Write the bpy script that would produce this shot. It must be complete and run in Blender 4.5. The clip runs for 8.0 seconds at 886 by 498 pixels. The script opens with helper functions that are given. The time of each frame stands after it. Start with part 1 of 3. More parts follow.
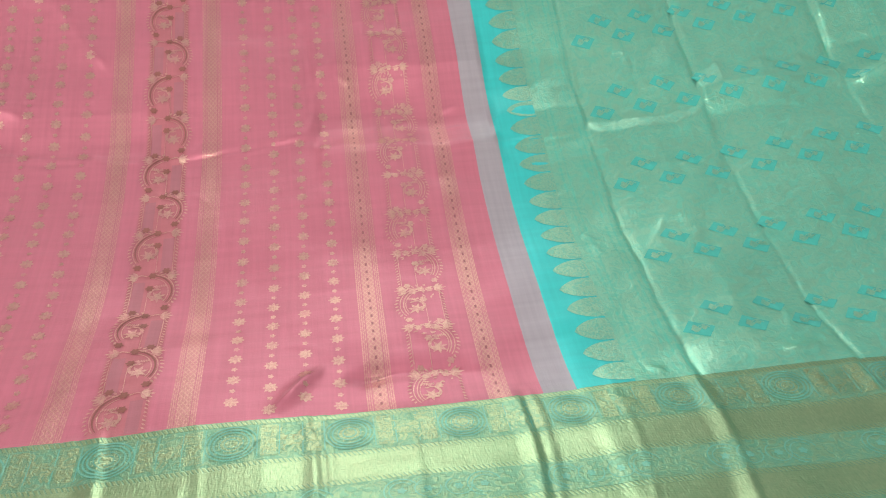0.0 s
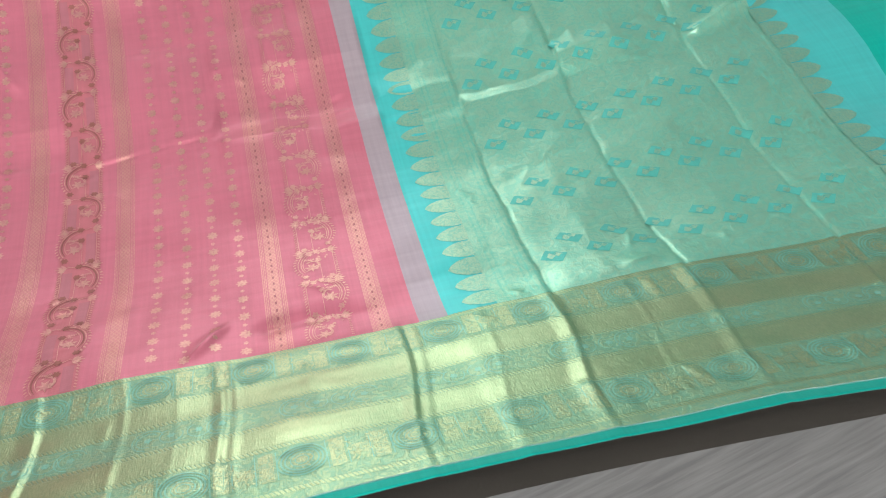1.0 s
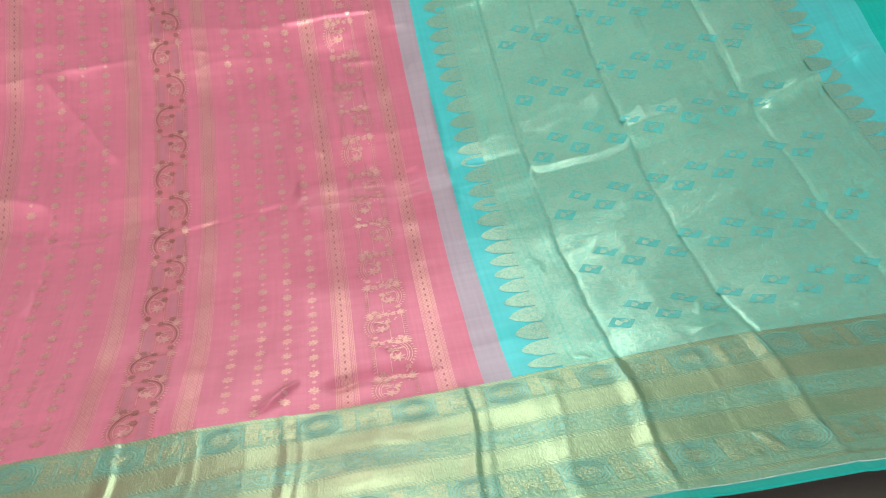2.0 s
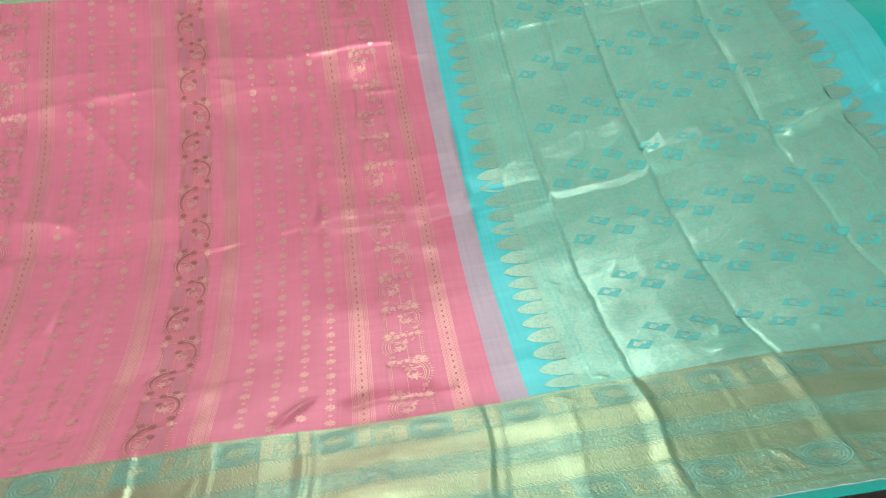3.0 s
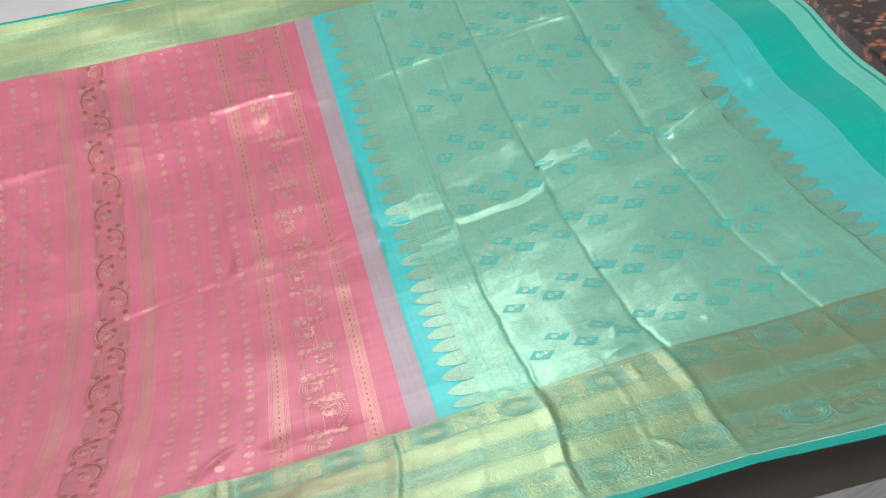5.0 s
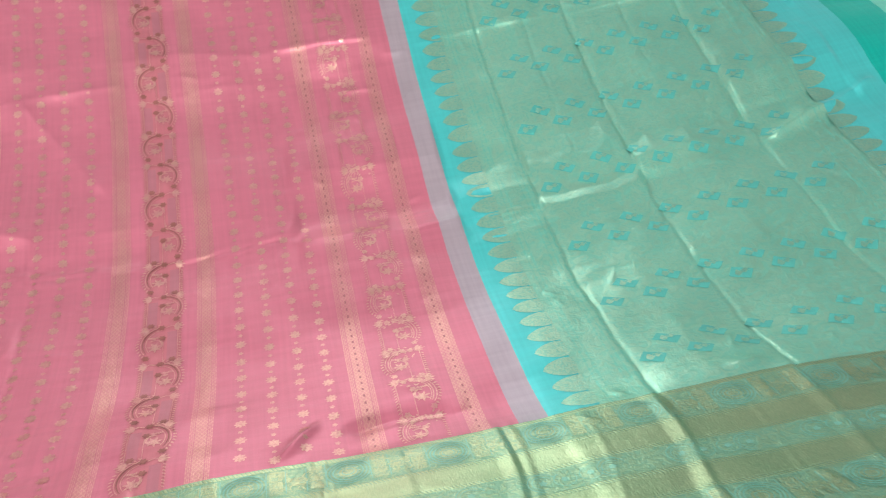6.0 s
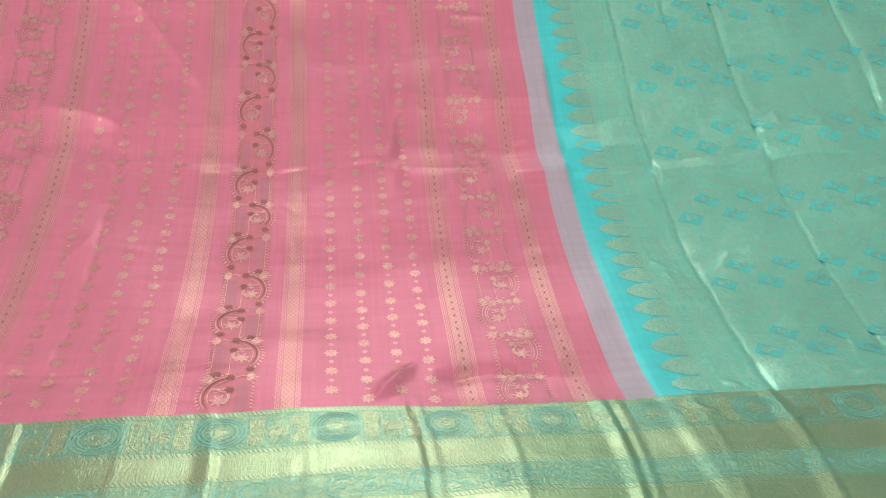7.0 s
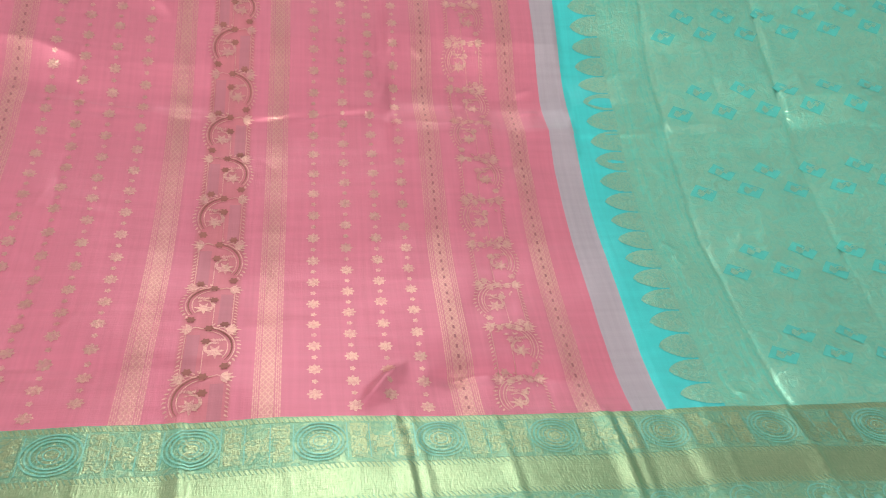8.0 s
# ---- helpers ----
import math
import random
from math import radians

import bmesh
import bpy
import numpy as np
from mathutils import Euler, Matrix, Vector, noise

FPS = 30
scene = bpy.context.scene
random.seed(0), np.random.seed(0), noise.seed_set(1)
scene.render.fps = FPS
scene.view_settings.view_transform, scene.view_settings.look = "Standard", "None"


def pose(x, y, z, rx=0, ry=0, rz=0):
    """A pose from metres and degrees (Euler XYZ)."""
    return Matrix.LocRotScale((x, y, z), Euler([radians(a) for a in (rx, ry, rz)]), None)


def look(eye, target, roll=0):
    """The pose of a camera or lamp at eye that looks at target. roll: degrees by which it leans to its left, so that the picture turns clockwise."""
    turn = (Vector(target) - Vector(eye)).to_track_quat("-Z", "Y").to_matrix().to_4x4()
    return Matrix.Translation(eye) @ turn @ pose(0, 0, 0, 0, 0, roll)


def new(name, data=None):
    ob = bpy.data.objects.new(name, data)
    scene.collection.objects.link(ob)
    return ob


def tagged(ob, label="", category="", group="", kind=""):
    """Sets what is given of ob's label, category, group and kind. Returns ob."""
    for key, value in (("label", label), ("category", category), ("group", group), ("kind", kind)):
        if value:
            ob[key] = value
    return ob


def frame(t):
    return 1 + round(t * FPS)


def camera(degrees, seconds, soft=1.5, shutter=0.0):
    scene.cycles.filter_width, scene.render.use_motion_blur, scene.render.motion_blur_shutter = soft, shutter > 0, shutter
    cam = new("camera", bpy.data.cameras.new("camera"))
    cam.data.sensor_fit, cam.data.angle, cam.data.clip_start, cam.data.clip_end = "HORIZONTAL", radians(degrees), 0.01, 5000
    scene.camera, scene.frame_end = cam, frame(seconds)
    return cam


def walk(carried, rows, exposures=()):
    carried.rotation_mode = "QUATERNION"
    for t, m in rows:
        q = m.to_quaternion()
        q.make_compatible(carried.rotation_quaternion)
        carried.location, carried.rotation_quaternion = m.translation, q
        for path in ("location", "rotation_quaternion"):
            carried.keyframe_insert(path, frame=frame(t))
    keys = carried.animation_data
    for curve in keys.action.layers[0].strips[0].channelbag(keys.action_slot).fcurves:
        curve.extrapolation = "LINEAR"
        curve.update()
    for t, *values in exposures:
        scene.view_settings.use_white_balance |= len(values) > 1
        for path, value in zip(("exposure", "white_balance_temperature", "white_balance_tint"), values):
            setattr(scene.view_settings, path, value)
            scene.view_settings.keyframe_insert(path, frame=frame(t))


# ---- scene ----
cam = camera(54.5, 8.0, soft=1.0, shutter=0.15)
PATH = [
    (0, (-0.027, -0.104, 0.606), (-0.027, 1.238, -0.877), 3.3),
    (0.5, (-0.001, -0.133, 0.622), (0.062, 1.236, -0.834), 2.1),
    (1, (0.055, -0.215, 0.665), (0.127, 1.127, -0.817), -0.9),
    (1.5, (0.062, -0.234, 0.663), (0.038, 1.197, -0.734), -3.3),
    (3, (0.071, -0.26, 0.642), (-0.084, 1.293, -0.609), -5.5),
    (3.5, (0.055, -0.26, 0.637), (-0.098, 1.352, -0.538), -4.7),
    (4, (0.06, -0.254, 0.637), (-0.088, 1.352, -0.547), -5.8),
    (4.5, (0.133, -0.285, 0.655), (0.018, 1.327, -0.523), -9.4),
    (4.7, (0.153, -0.292, 0.658), (0.073, 1.318, -0.526), -10.9),
    (5.8, (0.031, -0.232, 0.646), (0.063, 1.314, -0.623), -5.2),
    (6, (-0.012, -0.213, 0.631), (0.016, 1.33, -0.641), -1.9),
    (6.5, (-0.085, -0.186, 0.597), (-0.062, 1.341, -0.695), 3.1),
    (7, (-0.102, -0.171, 0.597), (-0.11, 1.278, -0.781), 6.1),
    (7.5, (-0.117, -0.147, 0.613), (-0.122, 1.225, -0.842), 8.3),
    (8, (-0.137, -0.066, 0.594), (-0.034, 1.206, -0.946), 12.4),
]
walk(cam, [(t, look(eye, target, roll)) for t, eye, target, roll in PATH],
     exposures=[(0, 0.15, 6500, -2), (1, 0.18, 6500, 7), (3, 0.23, 6500, 10), (5, 0.23, 6500, 10), (7, 0.24, 6500, 7), (8, 0.26, 6500, 3)])

# ---------------------------------------------------------------- light
world = bpy.data.worlds.new("sky")
scene.world = world
world.use_nodes = True
wn = world.node_tree
sky = wn.nodes.new("ShaderNodeTexSky")
sky.sky_type, sky.sun_disc = "NISHITA", False
sky.sun_elevation, sky.sun_rotation = radians(40), radians(180)
wn.links.new(sky.outputs[0], wn.nodes["Background"].inputs[0])
wn.nodes["Background"].inputs[1].default_value = 0.12


def area_lamp(name, m, wide, high, watts, colour):
    data = bpy.data.lights.new(name, "AREA")
    data.shape, data.size, data.size_y, data.energy, data.color = "RECTANGLE", wide, high, watts, colour
    lamp = new(name, data)
    lamp.matrix_world = m
    return lamp


WINDOW = (-1.22, 0.22, -0.04, 1.9)  # the garden door: x from, x to, z from, z to, in the far wall
WALL_Y = 3.6
area_lamp("door_daylight", look((-0.5, WALL_Y + 0.05, 0.93), (-0.5, 0.5, 0.93)), 1.4, 1.86, 27, (1.0, 0.99, 0.95))
# added fill from above and behind the camera, with no known fixture
area_lamp("added_overhead_fill", look((-0.3, -0.95, 2.6), (-0.15, 0.5, 0.0)), 1.2, 0.5, 92, (1.0, 0.97, 0.93))

# ---------------------------------------------------------------- materials


class Nodes:
    """A short way to write node sums for one material."""

    def __init__(self, name):
        self.mat = bpy.data.materials.new(name)
        self.mat.use_nodes = True
        self.tree = self.mat.node_tree
        self.tree.nodes.clear()
        self.out = self.add("ShaderNodeOutputMaterial")

    def add(self, kind, **inputs):
        node = self.tree.nodes.new(kind)
        for key, value in inputs.items():
            self.put(node.inputs[key.replace("_", " ")], value)
        return node

    def put(self, socket, value):
        if hasattr(value, "is_output"):
            self.tree.links.new(value, socket)
        else:
            socket.default_value = value

    def math(self, op, a, b=0.0, clamp=False):
        node = self.tree.nodes.new("ShaderNodeMath")
        node.operation, node.use_clamp = op, clamp
        self.put(node.inputs[0], a)
        self.put(node.inputs[1], b)
        return node.outputs[0]

    def uv(self):
        node = self.add("ShaderNodeUVMap")
        node.uv_map = "weave"
        both = self.add("ShaderNodeSeparateXYZ", Vector=node.outputs[0])
        return node.outputs[0], both.outputs[0], both.outputs[1]

    def band(self, x, centre, half, soft=0.0006):
        off = self.math("ABSOLUTE", self.math("SUBTRACT", x, centre))
        return self.math("SUBTRACT", 1.0, self.math("DIVIDE", self.math("SUBTRACT", off, half), soft, True), True)

    def both(self, *masks):
        total = masks[0]
        for m in masks[1:]:
            total = self.math("MAXIMUM", total, m)
        return total

    def noise(self, vector, scale, stretch=(1, 1, 1), detail=3.0, rough=0.55):
        where = self.add("ShaderNodeMapping", Vector=vector, Scale=stretch).outputs[0]
        return self.add("ShaderNodeTexNoise", Vector=where, Scale=scale, Detail=detail, Roughness=rough).outputs[0]

    def ramp(self, value, low, high, start=0.0, end=1.0):
        node = self.add("ShaderNodeMapRange")
        for k, v in enumerate((value, low, high, start, end)):
            self.put(node.inputs[k], v)
        return node.outputs[0]

    def mix(self, factor, a, b):
        node = self.tree.nodes.new("ShaderNodeMix")
        node.data_type = "RGBA"
        self.put(node.inputs[0], factor)
        self.put(node.inputs[6], a)
        self.put(node.inputs[7], b)
        return node.outputs[2]

    def bump(self, height, strength, distance=0.001, under=None):
        node = self.add("ShaderNodeBump", Strength=strength, Distance=distance, Height=height)
        if under is not None:
            self.put(node.inputs["Normal"], under)
        return node.outputs[0]

    def principled(self, **inputs):
        node = self.add("ShaderNodeBsdfPrincipled")
        for key, value in inputs.items():
            self.put(node.inputs[key.replace("_", " ")], value)
        return node.outputs[0]

    def blend(self, factor, a, b):
        node = self.add("ShaderNodeMixShader")
        for k, v in enumerate((factor, a, b)):
            self.put(node.inputs[k], v)
        return node.outputs[0]

    def finish(self, shader):
        self.tree.links.new(shader, self.out.inputs[0])
        return self.mat


GOLD = (0.68, 0.62, 0.37, 1)
GREEN_GOLD = (0.49, 0.55, 0.31, 1)
PINK, GREY = (0.53, 0.148, 0.215, 1), (0.36, 0.3, 0.345, 1)
AQUA, TEAL, DEEP = (0.055, 0.49, 0.49, 1), (0.11, 0.34, 0.245, 1), (0.002, 0.4, 0.33, 1)


def weave_relief(n, vector):
    """Fine ribs of warp and weft, with slubs."""
    ribs = n.math("ADD", n.noise(vector, 900, (1, 0.12, 1)), n.noise(vector, 900, (0.12, 1, 1)))
    return n.math("ADD", ribs, n.noise(vector, 130, (1, 0.2, 1)))


def silk(n, vector, colour, rough=0.4, gloss=0.55):
    streaks = n.noise(vector, 260, (1, 0.03, 1), 4)
    slub = n.noise(vector, 150, (0.05, 1, 1), 4)
    cloud = n.noise(vector, 5.0)
    tone = n.math("ADD", n.ramp(streaks, 0.3, 0.7, -0.055, 0.055), n.ramp(slub, 0.3, 0.7, -0.045, 0.045))
    tone = n.math("ADD", tone, n.ramp(cloud, 0.3, 0.7, -0.06, 0.06))
    shade = n.mix(1.0, colour, (1, 1, 1, 1))
    node = shade.node
    node.blend_type = "MULTIPLY"
    grey = n.add("ShaderNodeCombineColor", Red=n.math("ADD", tone, 1.0), Green=n.math("ADD", tone, 1.0), Blue=n.math("ADD", tone, 1.0))
    n.put(node.inputs[7], grey.outputs[0])
    relief = n.bump(n.noise(vector, 38.0, (1, 0.6, 1), 3), 0.35, 0.0012, n.bump(weave_relief(n, vector), 0.2, 0.0004))
    return n.principled(Base_Color=shade, Roughness=rough, Specular_IOR_Level=gloss, Metallic=0.38, Normal=relief, Sheen_Weight=0.25, Sheen_Roughness=0.4)


def zari(n, vector, under, rough=0.36, strength=0.3, gold=GOLD, figure_height=None):
    """Metal thread: pale gold, dull and a little uneven."""
    grain = n.noise(vector, 700, (1, 0.3, 1))
    patch = n.noise(vector, 18.0)
    tone = n.mix(n.ramp(n.math("ADD", n.math("MULTIPLY", grain, 0.6), n.math("MULTIPLY", patch, 0.4)), 0.35, 0.65), under, gold)
    relief = n.bump(n.math("ADD", grain, weave_relief(n, vector)), strength, 0.0006)
    if figure_height is not None:
        relief = n.bump(figure_height, 0.5, 0.0011, relief)
    return n.principled(Base_Color=tone, Metallic=1.0, Roughness=rough, Normal=relief)


def plain_silk(name, colour, rough=0.42, gloss=0.5):
    n = Nodes(name)
    vector, u, v = n.uv()
    return n.finish(silk(n, vector, colour, rough, gloss))


def zari_motif(name, under, share=0.9, rough=0.34, gold=GOLD):
    n = Nodes(name)
    vector, u, v = n.uv()
    picks = n.add("ShaderNodeTexNoise", Vector=vector, Scale=240.0, Detail=2.0, Distortion=1.5).outputs[0]
    cover = n.math("MULTIPLY", n.ramp(picks, 0.4, 0.55, 0.6, 1.15), share, True)
    metal = zari(n, vector, [c * 0.8 for c in gold[:3]] + [1], rough, 0.3, gold, picks)
    return n.finish(n.blend(cover, silk(n, vector, under), metal))


BAND_A, BAND_B, BAND_C, VINE = (-0.276, -0.369), (-0.127, -0.518), (-0.034, -0.611), (-0.322, -0.72)


def pink_body():
    """Rose silk with upright bands of metal thread."""
    n = Nodes("rose_silk")
    vector, u, v = n.uv()
    masks = []
    for centre, half in [(c, 0.0095) for c in BAND_A] + [(c, 0.0105) for c in BAND_B] + [(c, 0.0085) for c in BAND_C]:
        core = n.band(u, centre, half * 0.52)
        rails = n.both(*[n.band(u, centre + s * half * k, 0.0004, 0.0003) for s in (-1, 1) for k in (0.68, 0.84, 1.0)])
        masks.append(n.both(core, rails))
    cover = n.both(*masks)
    step = math.pi / 0.0042
    one = n.math("ABSOLUTE", n.math("SINE", n.math("MULTIPLY", n.math("ADD", u, n.math("MULTIPLY", v, 0.7)), step)))
    two = n.math("ABSOLUTE", n.math("SINE", n.math("MULTIPLY", n.math("SUBTRACT", u, n.math("MULTIPLY", v, 0.7)), step)))
    lattice = n.math("MINIMUM", one, two)
    thin = n.ramp(n.noise(vector, 9.0), 0.38, 0.55, 0.55, 0.68)
    cover = n.math("MULTIPLY", cover, n.math("SUBTRACT", thin, n.ramp(lattice, 0.3, 0.5, 0.0, 0.34)), True)
    # a row of dark picks down the middle of two of the bands
    picks = n.math("GREATER_THAN", n.math("SINE", n.math("MULTIPLY", v, 581)), 0.45)
    dots = n.math("MULTIPLY", n.both(*[n.band(u, c, 0.0007, 0.0005) for c in (*BAND_B, *BAND_C)]), picks)
    ground = n.mix(n.math("MULTIPLY", dots, 0.52), PINK, (0.12, 0.06, 0.03, 1))
    cover = n.math("MULTIPLY", cover, n.math("SUBTRACT", 1.0, dots))
    vine = n.both(*[n.band(u, c, 0.019, 0.003) for c in VINE])
    ground = n.mix(n.math("MULTIPLY", vine, 0.4), ground, (0.42, 0.14, 0.13, 1))
    return n.finish(n.blend(cover, silk(n, vector, ground), zari(n, vector, (0.6, 0.36, 0.27, 1), 0.34, 0.4, (0.78, 0.51, 0.38, 1))))


def border_silk(name, top):
    """Teal silk all but covered by metal thread, in rows: plain bands and figured bands."""
    n = Nodes(name)
    vector, u, v = n.uv()
    if top:
        plain = n.both(n.band(v, 1.115, 0.012, 0.001), n.band(v, 1.155, 0.006, 0.001))
        edges = n.both(*[n.band(v, c, 0.0015, 0.0006) for c in (1.07, 1.1, 1.13)])
    else:
        plain = n.both(n.band(v, 0.158, 0.0125, 0.001), n.band(v, 0.0925, 0.0125, 0.001))
        edges = n.both(*[n.band(v, c, 0.002, 0.0006) for c in (0.217, 0.173, 0.143, 0.108, 0.077, 0.024)])
    vor = n.add("ShaderNodeTexVoronoi", Vector=vector, Scale=170.0).outputs[0]
    swirl = n.add("ShaderNodeTexNoise", Vector=vector, Scale=120.0, Detail=2.0, Distortion=2.2).outputs[0]
    figured = n.math("MULTIPLY", n.ramp(swirl, 0.42, 0.57, 0.36 if not top else 0.6, 0.72 if not top else 0.84), n.ramp(vor, 0.1, 0.6, 1.0, 0.85))
    zig = n.math("ABSOLUTE", n.math("SINE", n.math("ADD", n.math("MULTIPLY", u, 900), n.math("MULTIPLY", v, 500))))
    cover = n.math("ADD", n.math("MULTIPLY", plain, 0.88), n.math("MULTIPLY", n.math("SUBTRACT", 1.0, plain), figured))
    cover = n.math("ADD", n.math("MULTIPLY", cover, n.math("SUBTRACT", 1.0, edges)), n.math("MULTIPLY", edges, n.ramp(zig, 0.4, 0.6, 0.5, 0.95)), True)
    return n.finish(n.blend(cover, silk(n, vector, TEAL, 0.4), zari(n, vector, (0.34, 0.45, 0.25, 1), 0.29 if not top else 0.5, 0.3, GREEN_GOLD, cover)))


def pallu_silk():
    """Aqua silk under a dense brocade of metal thread."""
    n = Nodes("brocade_silk")
    vector, u, v = n.uv()
    field = n.band(u, 0.293, 0.218, 0.001)
    swirl = n.add("ShaderNodeTexNoise", Vector=vector, Scale=70.0, Detail=3.0, Distortion=2.5).outputs[0]
    vor = n.add("ShaderNodeTexVoronoi", Vector=vector, Scale=120.0).outputs[0]
    figured = n.math("MULTIPLY", n.ramp(swirl, 0.42, 0.55, 0.41, 0.67), n.ramp(vor, 0.1, 0.7, 1.0, 0.85))
    rails = n.both(*[n.band(u, c, 0.0008, 0.0005) for c in (0.086, 0.092, 0.112, 0.118, 0.124, 0.47, 0.476, 0.495, 0.502)])
    cover = n.math("MULTIPLY", field, n.math("SUBTRACT", figured, n.math("MULTIPLY", rails, 0.16)), True)
    ground = n.mix(n.math("MULTIPLY", field, 0.9), AQUA, (0.11, 0.52, 0.4, 1))
    return n.finish(n.blend(cover, silk(n, vector, ground, 0.4), zari(n, vector, (0.42, 0.6, 0.44, 1), 0.31, 0.28, (0.56, 0.7, 0.48, 1), figured)))


M_PINK, M_PALLU = pink_body(), pallu_silk()
M_BORDER, M_TOPBORDER = border_silk("border_brocade", False), border_silk("narrow_border_brocade", True)
M_GREY = plain_silk("grey_mauve_silk", GREY)
M_DEEP, M_SELV = plain_silk("deep_turquoise_silk", DEEP, 0.5, 0.2), plain_silk("turquoise_edge_silk", (0.002, 0.3, 0.25, 1), 0.5, 0.2)
M_LIGHT = plain_silk("pale_turquoise_silk", (0.12, 0.58, 0.46, 1), 0.36, 0.7)
M_ZPINK, M_ZTEAL = zari_motif("zari_on_rose", PINK, 0.62, 0.33, (0.8, 0.55, 0.41, 1)), zari_motif("zari_on_aqua", (0.08, 0.46, 0.38, 1), 0.56, 0.3, (0.6, 0.7, 0.47, 1))
M_ZBORDER = zari_motif("zari_on_border", TEAL, 0.82, 0.29, GREEN_GOLD)
M_RING = zari_motif("teal_ring_thread", (0.13, 0.45, 0.37, 1), 0.2, 0.35)
M_THREAD = plain_silk("brown_thread", (0.27, 0.1, 0.085, 1), 0.5, 0.3)
M_MAUVE = plain_silk("mauve_ground_silk", (0.42, 0.145, 0.185, 1))
M_DIAMOND = plain_silk("aqua_diamond_silk", (0.078, 0.44, 0.385, 1), 0.42)


def plain_paint(name, colour, rough=0.7, scale=9.0):
    n = Nodes(name)
    where = n.add("ShaderNodeTexCoord").outputs["Object"]
    tone = n.mix(n.ramp(n.noise(where, scale, detail=6), 0.3, 0.7), [c * 0.88 for c in colour[:3]] + [1], colour)
    return n.finish(n.principled(Base_Color=tone, Roughness=rough, Normal=n.bump(n.noise(where, scale * 30), 0.1, 0.002)))


def mat_floor():
    """Grey woven mat with fine uneven lines."""
    n = Nodes("grey_mat")
    where = n.add("ShaderNodeTexCoord").outputs["Object"]
    lines = n.noise(n.add("ShaderNodeMapping", Vector=where, Rotation=(0, 0, radians(-6))).outputs[0], 95, (0.12, 2.2, 1), 4)
    tone = n.mix(n.ramp(lines, 0.35, 0.65), (0.13, 0.13, 0.135, 1), (0.185, 0.185, 0.19, 1))
    return n.finish(n.principled(Base_Color=tone, Roughness=0.75, Normal=n.bump(lines, 0.4, 0.002)))


def granite():
    n = Nodes("brown_granite")
    where = n.add("ShaderNodeTexCoord").outputs["Object"]
    cells = n.add("ShaderNodeTexVoronoi", Vector=where, Scale=75.0)
    pick = n.add("ShaderNodeSeparateColor", Color=cells.outputs["Color"])
    tone = n.mix(n.math("GREATER_THAN", pick.outputs[0], 0.72), (0.03, 0.018, 0.014, 1), (0.3, 0.09, 0.04, 1))
    tone = n.mix(n.math("GREATER_THAN", pick.outputs[1], 0.82), tone, (0.16, 0.12, 0.1, 1))
    tone = n.mix(n.ramp(cells.outputs["Distance"], 0.35, 0.75), tone, (0.012, 0.009, 0.008, 1))
    return n.finish(n.principled(Base_Color=tone, Roughness=0.22, Specular_IOR_Level=0.5))


M_MAT, M_GRANITE = mat_floor(), granite()
M_WALL, M_CEIL = plain_paint("white_wall_paint", (0.76, 0.75, 0.76, 1)), plain_paint("ceiling_paint", (0.74, 0.74, 0.74, 1))
M_WOOD = plain_paint("dark_bench_cover", (0.055, 0.048, 0.04, 1), 0.8)
M_TILE = plain_paint("pale_floor_tile", (0.56, 0.55, 0.58, 1), 0.4)

# ---------------------------------------------------------------- the lie of the cloth
# u runs along the saree from the grey stripe, v across it from the lower selvedge, in metres.
LIE_X = [-0.006, -0.1724, -0.0065, 0.0261, 0.0204, -0.0707, 0.0027, 0.9912, 0.0078, 0.0003, -0.0023, -0.1107, 0.0159, 0.0413, -0.1048, 0.0139, 0.1101, -0.0657, -0.0135, 0.0189, 0.0186, -0.0612, -0.1317, 0.0936, 0.0573, 0.0041, -0.0269, 0.1145]
LIE_Y = [0.635, 0.972, -0.0638, -0.175, 0.2225, 0.0755, -0.3164, 0.1888, -0.0039, 0.0687, 0.2235, -0.0034, -0.1945, -0.093, 0.0327, -0.0172, 0.0937, 0.112, 0.0324, -0.0402, -0.0931, -0.0184, 0.1915, -0.0727, -0.0438, -0.0213, 0.0835, -0.1412]
LIE_Z = [-0.0095, 0.1258, 0.5698, -0.2929, -0.1005, 0.3642, -0.1464, 0.0449, 0.0837, -0.3419, -0.2561, 0.2004, -0.0185, 0.2691, 0.0829, -0.7038, -0.1789, 0.2217, -0.011, -0.0434, 0.0627, 0.2999, -0.4363, 0.0139, 0.7644, -0.0499, -0.0836, 0.2311]


def lay(u, v):
    """The smooth lie of the cloth over the bench's hollow top, with no creases."""
    u, w = np.asarray(u, float), np.asarray(v, float) - 0.6
    p, k = np.zeros((*u.shape, 3)), 0
    for i in range(7):
        for j in range(7 - i):
            p += (u**i * w**j)[..., None] * (LIE_X[k], LIE_Y[k], LIE_Z[k])
            k += 1
    return p


# The cloth has been folded: flat facets lie between sharp lines. Height in millimetres at each line.
# pressed lines of the border: a narrow slope up to a sharp edge, flat facets of slightly different tilt between
RIDGES = ((-0.66, 1.6), (-0.56, 0.4), (-0.463, 1.9), (-0.39, 0.3), (-0.327, 1.8), (-0.259, 0.5), (-0.216, 0.25), (-0.18, 1.1), (-0.168, 0.8), (-0.105, 0.6),
          (-0.017, 1.6), (-0.005, 0.8), (0.06, 0.45), (0.128, 1.9), (0.197, 0.35), (0.257, 1.9), (0.336, 0.3), (0.413, 1.9), (0.5, 0.4), (0.58, 0.6))
TILTS = (0.0, 0.9, -0.4, 0.7, -0.8, 0.3, 0.9, -0.3, -0.9, 0.6, -0.5, -0.9, 0.4, -0.2, -0.8, 0.5, -0.6, 0.2, -0.7, 0.3)
